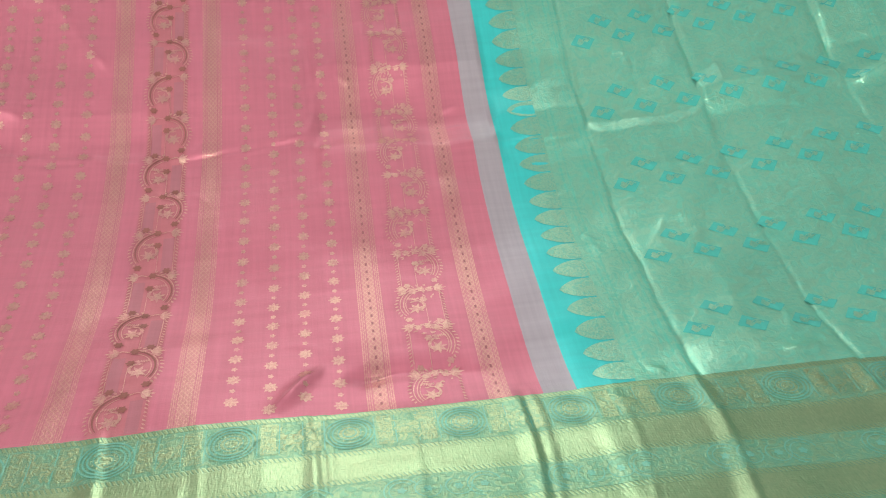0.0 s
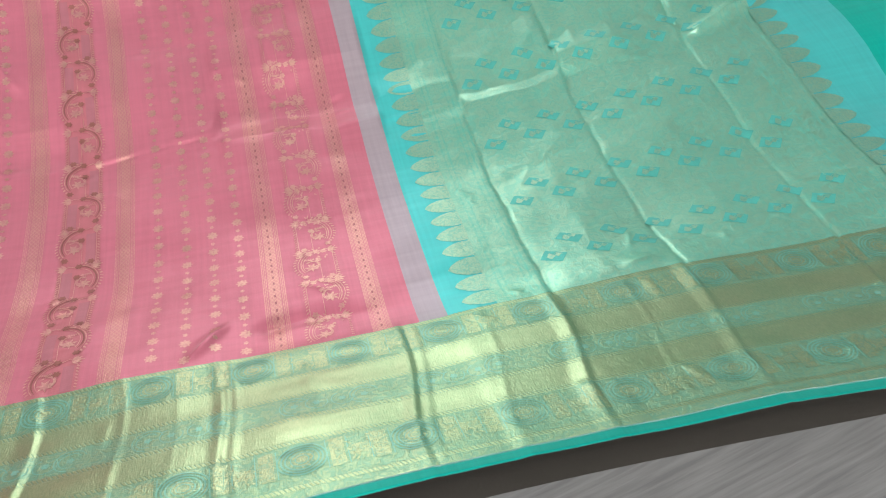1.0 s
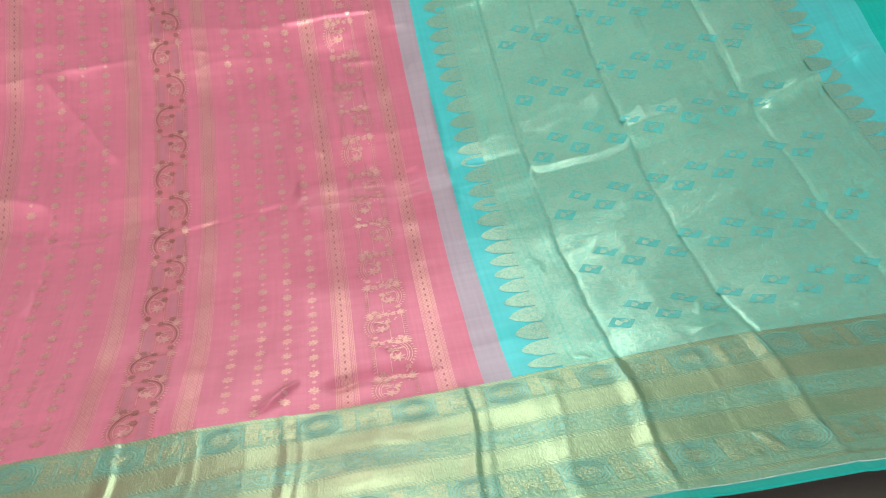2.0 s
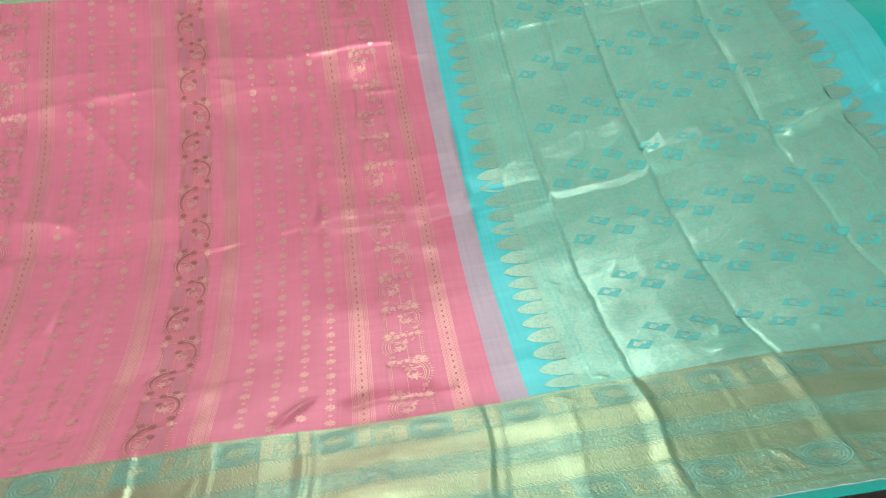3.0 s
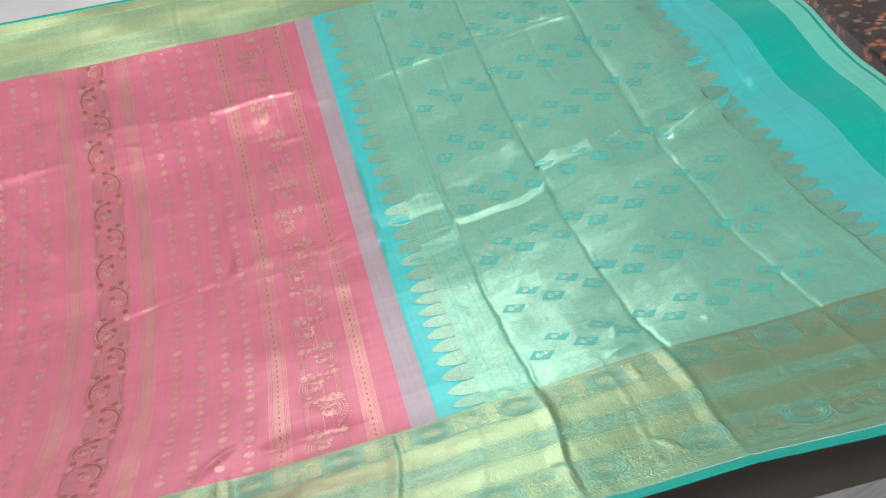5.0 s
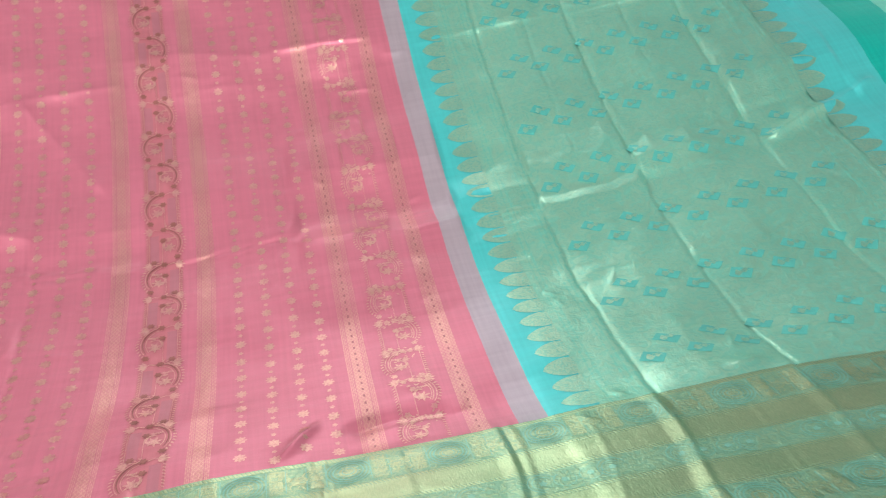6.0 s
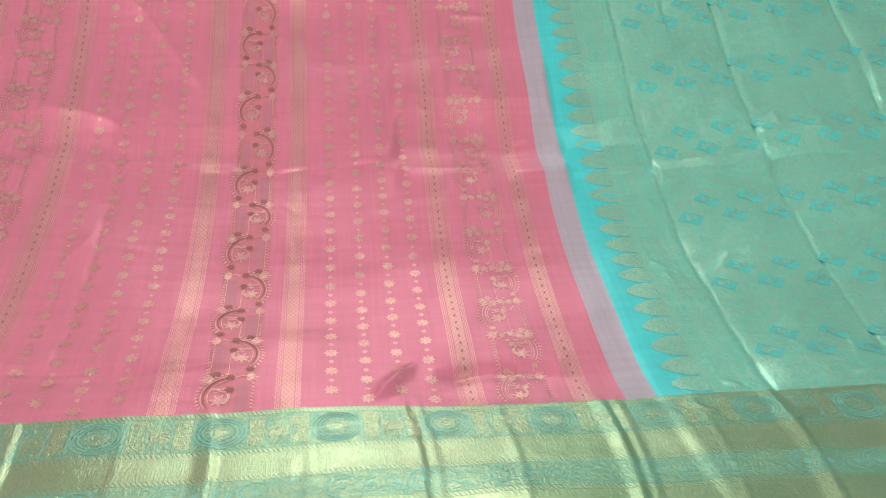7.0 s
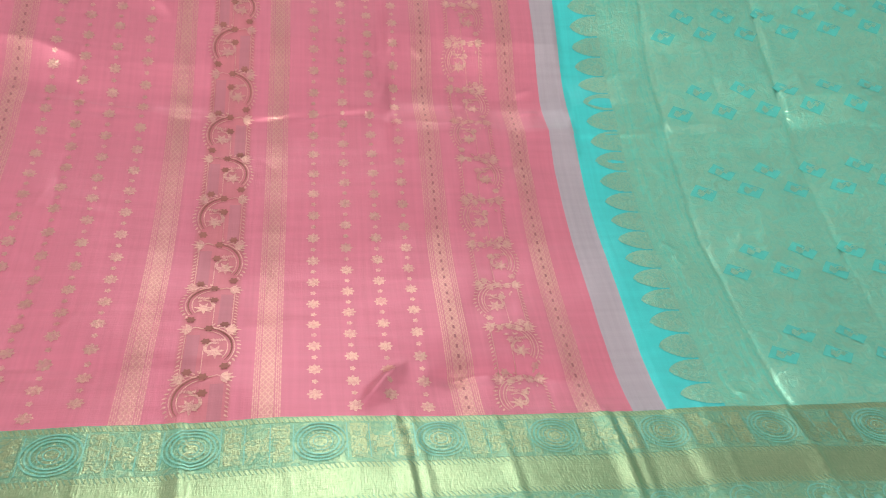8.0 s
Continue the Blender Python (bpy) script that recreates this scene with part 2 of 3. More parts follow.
BORDER_FACETS = tuple(q for (c, high), tilt in zip(RIDGES, TILTS)
                      for q in ((c - 0.003 - 0.006 * high, tilt), (c, tilt + high), (c + 0.003, tilt)))
PANEL_FACETS = ((-0.8, 0), (-0.52, 1.5), (-0.33, -0.8), (-0.17, 1.2), (0.0, 0.0), (0.06, 0.6), (0.128, -1.2), (0.192, 1.2), (0.257, -1.2), (0.335, 1.6),
                (0.413, -1.4), (0.48, 1.2), (0.545, -0.8), (0.63, 0.8), (0.74, 0))
CROSS_FACETS = ((0.0, 0), (0.2, 0), (0.262, -1.6), (0.31, 0.4), (0.43, -1.0), (0.56, 0.8), (0.64, 0.0), (0.71, -1.0), (0.8, -0.6), (0.845, 0.6), (0.92, 2.4), (0.97, -0.4), (1.065, 0.8), (1.17, 0))
# sharp creases: from (u, v) to (u, v), height, width
CREASES = [
    (0.128, 0.2, 0.128, 1.2, -0.0017, 0.0016), (0.257, 0.2, 0.257, 1.2, -0.0019, 0.0017), (0.413, 0.2, 0.415, 1.2, -0.0019, 0.0017),
    (0.192, 0.6, 0.196, 0.95, -0.001, 0.003), (0.335, 0.75, 0.335, 1.1, -0.001, 0.003),
    # across: the middle fold
    (-0.48, 0.592, -0.17, 0.59, 0.0012, 0.005), (-0.34, 0.578, -0.16, 0.602, -0.0036, 0.004), (-0.5, 0.6, -0.33, 0.576, 0.0016, 0.004),
    (0.41, 0.585, 0.61, 0.65, 0.0095, 0.008), (0.6, 0.65, 0.68, 0.66, 0.004, 0.015), (0.335, 0.575, 0.37, 0.568, 0.0016, 0.003),
    (0.257, 0.6, 0.259, 0.93, -0.0022, 0.003), (0.413, 0.62, 0.415, 0.93, -0.0026, 0.003), (0.128, 0.6, 0.128, 1.0, -0.0012, 0.002),
    # short puckers where two pressed lines meet
    (0.405, 0.58, 0.418, 0.625, 0.004, 0.004), (0.252, 0.57, 0.262, 0.612, 0.003, 0.004), (0.255, 0.925, 0.28, 0.915, 0.003, 0.004), (0.405, 0.93, 0.43, 0.905, 0.003, 0.005),
    # the upright pressed line of the body
    (-0.463, 0.28, -0.463, 0.7, -0.0018, 0.003), (-0.17, 0.6, -0.176, 0.86, -0.0009, 0.003),
    # the upper fold
    (-0.17, 0.925, -0.02, 0.926, 0.0016, 0.004), (-0.02, 0.895, 0.03, 0.89, 0.0018, 0.005), (0.03, 0.9, 0.15, 0.916, 0.002, 0.008),
    (0.14, 0.916, 0.27, 0.925, 0.0017, 0.007), (0.26, 0.92, 0.43, 0.885, 0.003, 0.008), (-0.09, 0.847, -0.02, 0.836, 0.0013, 0.003),
    (-0.6, 0.86, -0.35, 0.89, 0.003, 0.012), (-0.49, 0.88, -0.38, 0.7, 0.0055, 0.013), (-0.36, 0.94, -0.15, 0.915, 0.003, 0.02), (-0.31, 0.862, -0.19, 0.88, 0.0022, 0.02), (-0.62, 0.7, -0.45, 0.64, 0.004, 0.014), (-0.28, 0.75, -0.1, 0.77, -0.003, 0.03),
    # soft folds by the lower seam
    (-0.6, 0.282, -0.33, 0.28, -0.004, 0.01), (-0.16, 0.262, -0.04, 0.268, -0.0105, 0.008), (-0.215, 0.222, -0.165, 0.285, 0.006, 0.005),
    (-0.5, 0.41, -0.46, 0.5, 0.0018, 0.005), (-0.44, 0.3, -0.41, 0.36, 0.0012, 0.005),
    (0.2, 0.23, 0.24, 0.245, 0.003, 0.006), (0.4, 0.32, 0.53, 0.3, 0.003, 0.01),
    # pucker by the seam and the stripe
    (-0.03, 0.6, -0.004, 0.606, 0.0016, 0.003), (-0.03, 0.63, -0.004, 0.64, 0.0016, 0.003), (-0.18, 0.6, -0.165, 0.64, 0.0018, 0.004), (-0.185, 0.6, -0.15, 0.57, 0.0015, 0.004),
]
# tucks: the far side rises slowly to an edge that drops off sharply on the near side
TUCKS = [(-0.35, 0.573, -0.16, 0.602, 0.0032, 0.06), (-0.04, 0.568, 0.135, 0.572, 0.0022, 0.05), (-0.6, 0.272, -0.3, 0.282, 0.0018, 0.03),
         (-0.17, 0.262, -0.03, 0.266, 0.0032, 0.026), (-0.17, 0.922, -0.01, 0.924, 0.0012, 0.02), (0.14, 0.912, 0.43, 0.89, 0.0013, 0.024)]
# the middle fold, panel by panel: u from, u to, then (v, millimetres) down the panel
FOLDS = [
    (-0.8, -0.463, ((0.53, 0), (0.585, 3.0), (0.603, -1.5), (0.614, -2.0), (0.66, 2.5), (0.73, -0.5), (0.8, 0))),
    (-0.463, -0.34, ((0.53, 0), (0.58, 2.6), (0.598, -1.0), (0.61, -1.5), (0.65, 2.0), (0.72, 0))),
    (-0.165, 0.028, ((0.53, 0), (0.568, 4.5), (0.578, 4.8), (0.614, -4.2), (0.63, -4.8), (0.7, 5.5), (0.79, 0))),
    (0.028, 0.128, ((0.53, 1), (0.573, -1.8), (0.61, 2.2), (0.66, -1.8), (0.7, -1.5), (0.77, 0))),
    (0.128, 0.257, ((0.54, 0.5), (0.57, 2.2), (0.587, -1.4), (0.6, -1.6), (0.65, 1.9), (0.69, -1.2), (0.75, 0))),
    (0.257, 0.413, ((0.53, 0), (0.57, -3.0), (0.609, 3.0), (0.645, -3.0), (0.72, 0))),
    (0.413, 0.57, ((0.6, 0), (0.645, -3.5), (0.7, 4.5), (0.86, -4.5), (0.93, 0))),
]
_rng = np.random.default_rng(7)
# small crumples all over
_crumple = np.random.default_rng(21)
for _ in range(80):
    _u, _v, _a, _l = _crumple.uniform(-0.6, 0.66), _crumple.uniform(0.03, 1.05), _crumple.uniform(0, 3.14), _crumple.uniform(0.015, 0.05)
    CREASES.append((_u, _v, _u + _l * math.cos(_a), _v + _l * math.sin(_a), _crumple.uniform(0.0006, 0.0015), _crumple.uniform(0.0028, 0.005)))
WAVES = [(*_rng.normal(0, 1, 2) * (14, 22), _rng.uniform(0, 6.3), 0.0011) for _ in range(9)]
WAVES += [(*_rng.normal(0, 1, 2) * (9, 30), _rng.uniform(0, 6.3), 0.0014) for _ in range(4)]
WAVES += [(*_rng.normal(0, 1, 2) * (60, 60), _rng.uniform(0, 6.3), 0.00016) for _ in range(12)]
WAVES += [(*_rng.normal(0, 1, 2) * (170, 170), _rng.uniform(0, 6.3), 0.00004) for _ in range(12)]


def facets(x, table):
    return 0.001 * np.interp(x, [row[0] for row in table], [row[1] for row in table])


def ease(x, a, b):
    q = np.clip((x - a) / (b - a), 0, 1)
    return q * q * (3 - 2 * q)


def relief(u, v):
    d = np.zeros_like(u)
    for a, b, c, high in WAVES:
        d += high * np.sin(a * u + b * v + c)
    hem = 1 - ease(v, 0.206, 0.24)
    d *= 1 - 0.5 * hem
    lean = u + 0.003 * np.sin(v * 9.0) * ease(v, 0.0, 0.2) + 0.11 * np.maximum(0.22 - v, 0) * ease(u, -0.2, 0.05)
    d += facets(lean + 0.004 * np.sin(v * 30), BORDER_FACETS) * (hem * (0.35 + 0.65 * ease(v, 0.0, 0.06)) + 0.3 * ease(v, 1.05, 1.08))
    d -= 0.05 * np.maximum(0.22 - v, 0) * (1 - 0.4 * ease(u, 0.05, 0.3))
    d += facets(lean, PANEL_FACETS) * (1 - hem)
    d += facets(v + 0.01 * np.sin(u * 8.0 + 1.0), CROSS_FACETS) * (0.8 + 0.35 * np.sin(u * 11.0 + 0.5))
    wander = v + 0.004 * np.sin(u * 31.0 + 2.0) + 0.0016 * np.sin(u * 97.0) + 0.011 * np.abs(np.sin(u * 66.0)) * ease(u, 0.02, 0.05) * (1 - ease(u, 0.4, 0.43)) * ease(v, 0.6, 0.64)
    for u1, u2, table in FOLDS:
        d += facets(wander, table) * ease(u, u1 - 0.006, u1 + 0.006) * (1 - ease(u, u2 - 0.006, u2 + 0.006))
    for u1, v1, u2, v2, high, wide in TUCKS:
        line = v1 + (v2 - v1) * np.clip((u - u1) / (u2 - u1), 0, 1) + 0.0012 * np.sin(u * 60 + v1)
        off = v - line
        fade = ease(u, u1, u1 + 0.03) * ease(u2 - u, 0, 0.03)
        d += high * fade * np.where(off > 0, np.exp(-off / wide), np.exp(off / 0.0035))
    for u1, v1, u2, v2, high, wide in CREASES:
        du, dv = u2 - u1, v2 - v1
        long = math.hypot(du, dv)
        along = ((u - u1) * du + (v - v1) * dv) / long
        across = ((u - u1) * dv - (v - v1) * du) / long + 0.001 * np.sin(along * 55 + 9 * u1) + 0.0006 * np.sin(along * 170 + v1)
        end = min(0.03, long * 0.4)
        fade = ease(along, 0, end) * ease(long - along, 0, end) * (0.75 + 0.25 * np.sin(along * 34 + 31 * v1))
        d += high * fade * np.exp(-(np.sqrt(across**2 + 0.0008**2) - 0.0008) / wide)
    return d


def cloth(u, v, lift=0.0):
    """Where the point (u, v) of the saree lies."""
    u, v = np.asarray(u, float), np.asarray(v, float)
    p, e = lay(u, v), 1e-3
    n = np.cross(lay(u + e, v) - p, lay(u, v + e) - p)
    n /= np.linalg.norm(n, axis=-1, keepdims=True)
    return p + n * (relief(u, v) + lift)[..., None]


def mesh_part(name, verts, faces, material, parent, uv=None, label="", smooth=True):
    me = bpy.data.meshes.new(name)
    me.from_pydata([tuple(p) for p in verts], [], faces)
    if uv is not None:
        layer = me.uv_layers.new(name="weave")
        index = np.empty(len(me.loops), dtype=np.int32)
        me.loops.foreach_get("vertex_index", index)
        layer.data.foreach_set("uv", np.asarray(uv, dtype=np.float32)[index].ravel())
    if smooth:
        me.polygons.foreach_set("use_smooth", [True] * len(me.polygons))
    me.materials.append(material)
    ob = new(name, me)
    ob.parent = parent
    return tagged(ob, label)


STEP = 0.0026


def sheet(name, u1, u2, v1, v2, material, parent, label="", step=STEP, lift=0.0, thick=False):
    """A piece of the cloth between two lines of u and two of v."""
    nu, nv = max(2, round((u2 - u1) / step) + 1), max(2, round((v2 - v1) / step) + 1)
    uu, vv = np.meshgrid(np.linspace(u1, u2, nu), np.linspace(v1, v2, nv), indexing="ij")
    uu, vv = uu.ravel(), vv.ravel()
    k = np.arange((nu - 1) * (nv - 1))
    a = (k // (nv - 1)) * nv + k % (nv - 1)
    faces = np.stack([a, a + nv, a + nv + 1, a + 1], 1).tolist()
    ob = mesh_part(name, cloth(uu, vv, np.full(len(uu), lift)), faces, material, parent, np.stack([uu, vv], 1), label)
    if thick:
        mod = ob.modifiers.new("thickness", "SOLIDIFY")
        mod.thickness, mod.offset = 0.0012, -1
    return ob


saree = tagged(new("saree"), "rose pink silk saree with teal brocade end spread over a bench", "saree")
LEFT, RIGHT, SEAM, TOPSEAM, WIDTH = -0.78, 0.717, 0.22, 1.065, 1.17
EDGE = 0.012
body = sheet("body", LEFT, 0.0, SEAM, TOPSEAM, M_PINK, saree, "rose pink silk with gold thread bands")
sheet("stripe", 0.0, 0.027, SEAM, TOPSEAM, M_GREY, saree, "plain grey-mauve joining stripe")
pallu = sheet("pallu", 0.027, 0.612, SEAM, TOPSEAM, M_PALLU, saree, "aqua end panel covered with gold brocade", step=0.0019)
border = sheet("border", LEFT, 0.612, EDGE, SEAM, M_BORDER, saree, "wide green-gold brocade border")
top_border = sheet("border", LEFT, 0.612, TOPSEAM, WIDTH - 0.004, M_TOPBORDER, saree, "narrow green-gold brocade border")
sheet("selvedge", LEFT, 0.612, 0.0, EDGE, M_SELV, saree, "plain turquoise edge", thick=True)
sheet("selvedge", LEFT, 0.612, WIDTH - 0.004, WIDTH, M_SELV, saree, "plain turquoise edge", thick=True)
sheet("end_band", 0.612, 0.684, 0.0, WIDTH, M_DEEP, saree, "plain deep turquoise band")
sheet("end_band", 0.684, RIGHT, 0.0, WIDTH, M_LIGHT, saree, "shiny pale turquoise band")
sheet("hem", RIGHT, 0.722, 0.0, WIDTH, M_SELV, saree, "turned hem of turquoise silk", thick=True)
sheet("hem", 0.722, 0.73, 0.0, WIDTH, M_LIGHT, saree, "fold of pale turquoise silk", thick=True)

# ---------------------------------------------------------------- woven figures on the cloth
rnd = random.Random(3)
FIGURES = []  # name, label, material, parent, uv points, faces


def figure(name, material, parent, pts, faces, label=""):
    FIGURES.append((name, label, material, parent, np.asarray(pts, float), faces))


def fan(centre, rim):
    k = len(rim)
    return [centre, *rim], [(0, 1 + i, 1 + (i + 1) % k) for i in range(k)]


def ribbon(line, wide):
    """A strip along a line of (u, v); wide is one width or one for each point."""
    line = np.asarray(line, float)
    t = np.gradient(line, axis=0)
    t /= np.linalg.norm(t, axis=1, keepdims=True) + 1e-9
    side = np.stack([-t[:, 1], t[:, 0]], 1) * (np.broadcast_to(wide, len(line)) / 2)[:, None]
    pts = np.concatenate([line + side, line - side])
    k = len(line)
    return pts.tolist(), [(i, i + 1, k + i + 1, k + i) for i in range(k - 1)]


def joined(*pieces):
    pts, faces = [], []
    for p, f in pieces:
        faces += [tuple(i + len(pts) for i in q) for q in f]
        pts += list(p)
    return pts, faces


def flower(u, v, r, petals=6, turn=0.0):
    rim = []
    for i in range(petals * 4):
        a = 2 * math.pi * i / (petals * 4)
        rr = r * (0.83 + 0.17 * math.cos(petals * a))
        rim.append((u + rr * math.cos(a + turn), v + rr * math.sin(a + turn)))
    return fan((u, v), rim)


def arc(u, v, r, a1, a2, wide, squash=1.0, count=14):
    return ribbon([(u + r * math.cos(a), v + squash * r * math.sin(a)) for a in np.linspace(a1, a2, count)], wide)


def leaf_shape(u, v, long, wide, point=1):
    """A pointed leaf from its base at (u, v) to a tip at u - point * long."""
    s = np.linspace(0, 1, 11)
    half = wide * np.sin(np.pi * np.minimum(1, 0.36 + 0.64 * s)) ** 0.62
    half[-1] = 0.0002
    return ribbon([(u - point * long * q, v) for q in s], 2 * half)


def comma(u, v, r, way, turn=0.0, wide=0.0055):
    """A curled drop: broad at the belly, running out into a hooked tail."""
    a = np.linspace(0.15, 1.75, 18) * math.pi
    q = np.linspace(0, 1, 18)
    line = [(u + way * r * (1 - 0.35 * k) * math.cos(t + turn), v + 1.15 * r * (1 - 0.35 * k) * math.sin(t + turn)) for t, k in zip(a, q)]
    return ribbon(line, wide * (0.12 + 0.88 * np.sin(np.pi * np.minimum(1, 0.08 + q)) ** 1.4))


def leaflet(u, v, long, wide, turn):
    c, s = math.cos(turn), math.sin(turn)
    rim = [(long * x, wide * y) for x, y in ((0, 0), (0.3, 0.45), (0.6, 0.4), (1, 0), (0.6, -0.4), (0.3, -0.45))]
    rim = [(u + c * x - s * y, v + s * x + c * y) for x, y in rim]
    return fan((u + 0.45 * long * c, v + 0.45 * long * s), rim)


def bar(u1, u2, v1, v2, step=0.004):
    nu, nv = max(1, round((u2 - u1) / step)), max(1, round((v2 - v1) / step))
    pts = [(u1 + (u2 - u1) * i / nu, v1 + (v2 - v1) * j / nv) for i in range(nu + 1) for j in range(nv + 1)]
    faces = [(i * (nv + 1) + j, (i + 1) * (nv + 1) + j, (i + 1) * (nv + 1) + j + 1, i * (nv + 1) + j + 1) for i in range(nu) for j in range(nv)]
    return pts, faces


HALF = 0.0542  # half the repeat of the vine
FLOWER = 0.0271
# columns of small round blossoms with dots between
dots = []
for column, u in enumerate((-0.2415, -0.2125, -0.185, -0.158, -0.403, -0.432, -0.4595, -0.4865)):
    for k in range(31):
        v = 0.242 + k * FLOWER - (column % 2) * 0.012
        if v < TOPSEAM - 0.006:
            figure("blossom", M_ZPINK, body, *flower(u, v, 0.0062, 8))
            dots.append(flower(u, v + FLOWER / 2, 0.0027, 5))
figure("dots", M_ZPINK, body, *joined(*dots), label="small gold dots between the blossoms")



def half_cell(u, top, way):
    """The gold work of one half repeat below its knot at (u, top): a feathered arc to one side, a toothed rail on the other, leaf sprays at the knot."""
    cu, cv, ru, rv = u - way * 0.002, top - 0.42 * HALF, 0.0205, 0.42 * HALF
    turn = [radians(90 - 9 * i) for i in range(15)]
    pieces = [ribbon([(cu + way * (ru + 0.0021) * math.cos(a), cv + (rv + 0.0021) * math.sin(a)) for a in turn], 0.0009)]
    for a in turn[1:]:
        p = (cu + way * (ru + 0.0035) * math.cos(a), cv + (rv + 0.0035) * math.sin(a))
        pieces.append(leaflet(*p, 0.0042, 0.0021, a - 0.5 if way > 0 else math.pi - a + 0.5))
    pieces.append(ribbon([(cu + way * (ru - 0.003) * math.cos(a), cv + (rv - 0.003) * math.sin(a)) for a in turn], 0.0008))
    pieces += [leaflet(u + way * (0.012 - 0.0018 * i), top - (0.16 + 0.006 * i) * HALF - 0.003, 0.0042, 0.0019, -1.2 * way + (0 if way > 0 else math.pi)) for i in range(5)]
    # a blossom on a curled twig inside the arc
    pieces += [comma(u + way * 0.005, top - 0.46 * HALF, 0.0068, way, 0.5, 0.0026), flower(u + way * 0.0065, top - 0.52 * HALF, 0.0042, 5, 0.4)]
    pieces += [leaflet(u + way * 0.0065, top - 0.52 * HALF, 0.0078, 0.003, 0.9 * i + 0.3) for i in range(7)]
    pieces += [leaflet(u + way * (0.002 + 0.002 * i), top - (0.27 + 0.02 * i) * HALF, 0.004, 0.0018, 0.4 + i) for i in range(4)]
    # sprays of leaves at both ends of the knot
    for side, reach in ((-way, 0.0175), (way, 0.0185)):
        for i in range(5):
            a = (-0.9 + 0.45 * i) if side > 0 else math.pi - (-0.9 + 0.45 * i)
            pieces.append(leaflet(u + side * reach * 0.72, top - 0.02 * HALF, 0.0112 - 0.0012 * abs(i - 2), 0.0036, a))
        pieces.append(ribbon([(u + side * 0.004, top - 0.0005), (u + side * 0.01, top + 0.0015), (u + side * reach * 0.85, top - 0.001)], 0.0011))
    # the rail
    pieces.append(ribbon([(u - way * 0.0165, top - q * HALF) for q in (0.12, 0.4, 0.7, 0.97)], 0.0007))
    for i in range(11):
        pieces.append(leaflet(u - way * 0.0172, top - (0.16 + 0.073 * i) * HALF, 0.0042, 0.0016, -0.7 if way < 0 else math.pi + 0.7))
    pieces.append(ribbon([(u - way * 0.002, top - q * HALF) for q in (0.4, 0.6, 0.8, 0.97)], 0.0006))
    return pieces


def inside(pieces):
    return [q for q in pieces if max(p[1] for p in q[0]) < TOPSEAM - 0.001 and min(p[1] for p in q[0]) > SEAM + 0.001]


KNOT = 0.262
# the vine: brown arcs to either side in turn, with small brown blossoms, mauve blocks and gold work
for k in range(16):
    u, top, way = VINE[0], KNOT + k * HALF, 1 if k % 2 else -1
    cu, cv = u - way * 0.002, top - 0.42 * HALF
    arc_line = [(cu + way * 0.0205 * math.cos(a), cv + 0.42 * HALF * math.sin(a)) for a in np.radians(np.linspace(95, -38, 24))]
    arc_line = [p for p in arc_line if SEAM + 0.001 < p[1] < TOPSEAM - 0.001]
    if len(arc_line) > 3:
        figure("stem", M_THREAD, body, *ribbon(arc_line, 0.0015 * np.clip(np.sin(np.linspace(0.25, 2.9, len(arc_line))) ** 0.7, 0.35, 1)), label="brown scalloped thread")
    low, high = max(top - 0.95 * HALF, SEAM + 0.001), min(top - 0.14 * HALF, TOPSEAM - 0.001)
    if high - low > 0.006:
        a, b = sorted((u - way * 0.0155, u - way * 0.0058))
        figure("block", M_MAUVE, body, *bar(a, b, low, high))
    gold = inside(half_cell(u, top, way))
    if gold:
        figure("sprig", M_ZPINK, body, *joined(*gold))
    for du, dv in ((0.0, 0.0), (way * 0.0145, -0.8), (-way * 0.001, -0.3), (-way * 0.0115, -0.9)):
        if SEAM + 0.004 < top + dv * HALF < TOPSEAM - 0.004:
            figure("thread_blossom", M_THREAD, body, *flower(u + du, top + dv * HALF, 0.0041, 6), label="small brown thread blossom")

# the same trellis in gold alone between two bands
for u in (-0.08, -0.565):
    for k in range(16):
        top, way = KNOT + k * HALF, 1 if k % 2 else -1
        cu, cv = u - way * 0.002, top - 0.42 * HALF
        gold = half_cell(u, top, way)
        gold += [arc(cu, cv, 0.0195, a, b, 0.0011, 0.42 * HALF / 0.0195) for a, b in (((math.pi / 2, -0.6),) if way > 0 else ((math.pi / 2, math.pi + 0.6),))]
        gold += [flower(u + du, top + dv * HALF, 0.0038, 6) for du, dv in ((0, 0), (way * 0.0145, -0.8), (-way * 0.001, -0.3), (-way * 0.0115, -0.9), (way * 0.008, -0.06), (-way * 0.008, -0.04))]
        gold += [leaflet(u + rnd.uniform(-0.016, 0.016), top + rnd.uniform(-0.012, 0.005), rnd.uniform(0.003, 0.0055), 0.002, rnd.uniform(0, 6.3)) for _ in range(14)]
        gold = inside(gold)
        if gold:
            figure("sprig", M_ZPINK, body, *joined(*gold))

# pointed leaves down both sides of the end panel
for k in range(32):
    v = 0.236 + k * FLOWER
    if v < TOPSEAM - 0.01:
        figure("leaf", M_ZTEAL, pallu, *leaf_shape(0.0765, v, 0.0325, 0.0128))
        figure("leaf", M_ZTEAL, pallu, *leaf_shape(0.508, v, 0.035, 0.0128, -1))

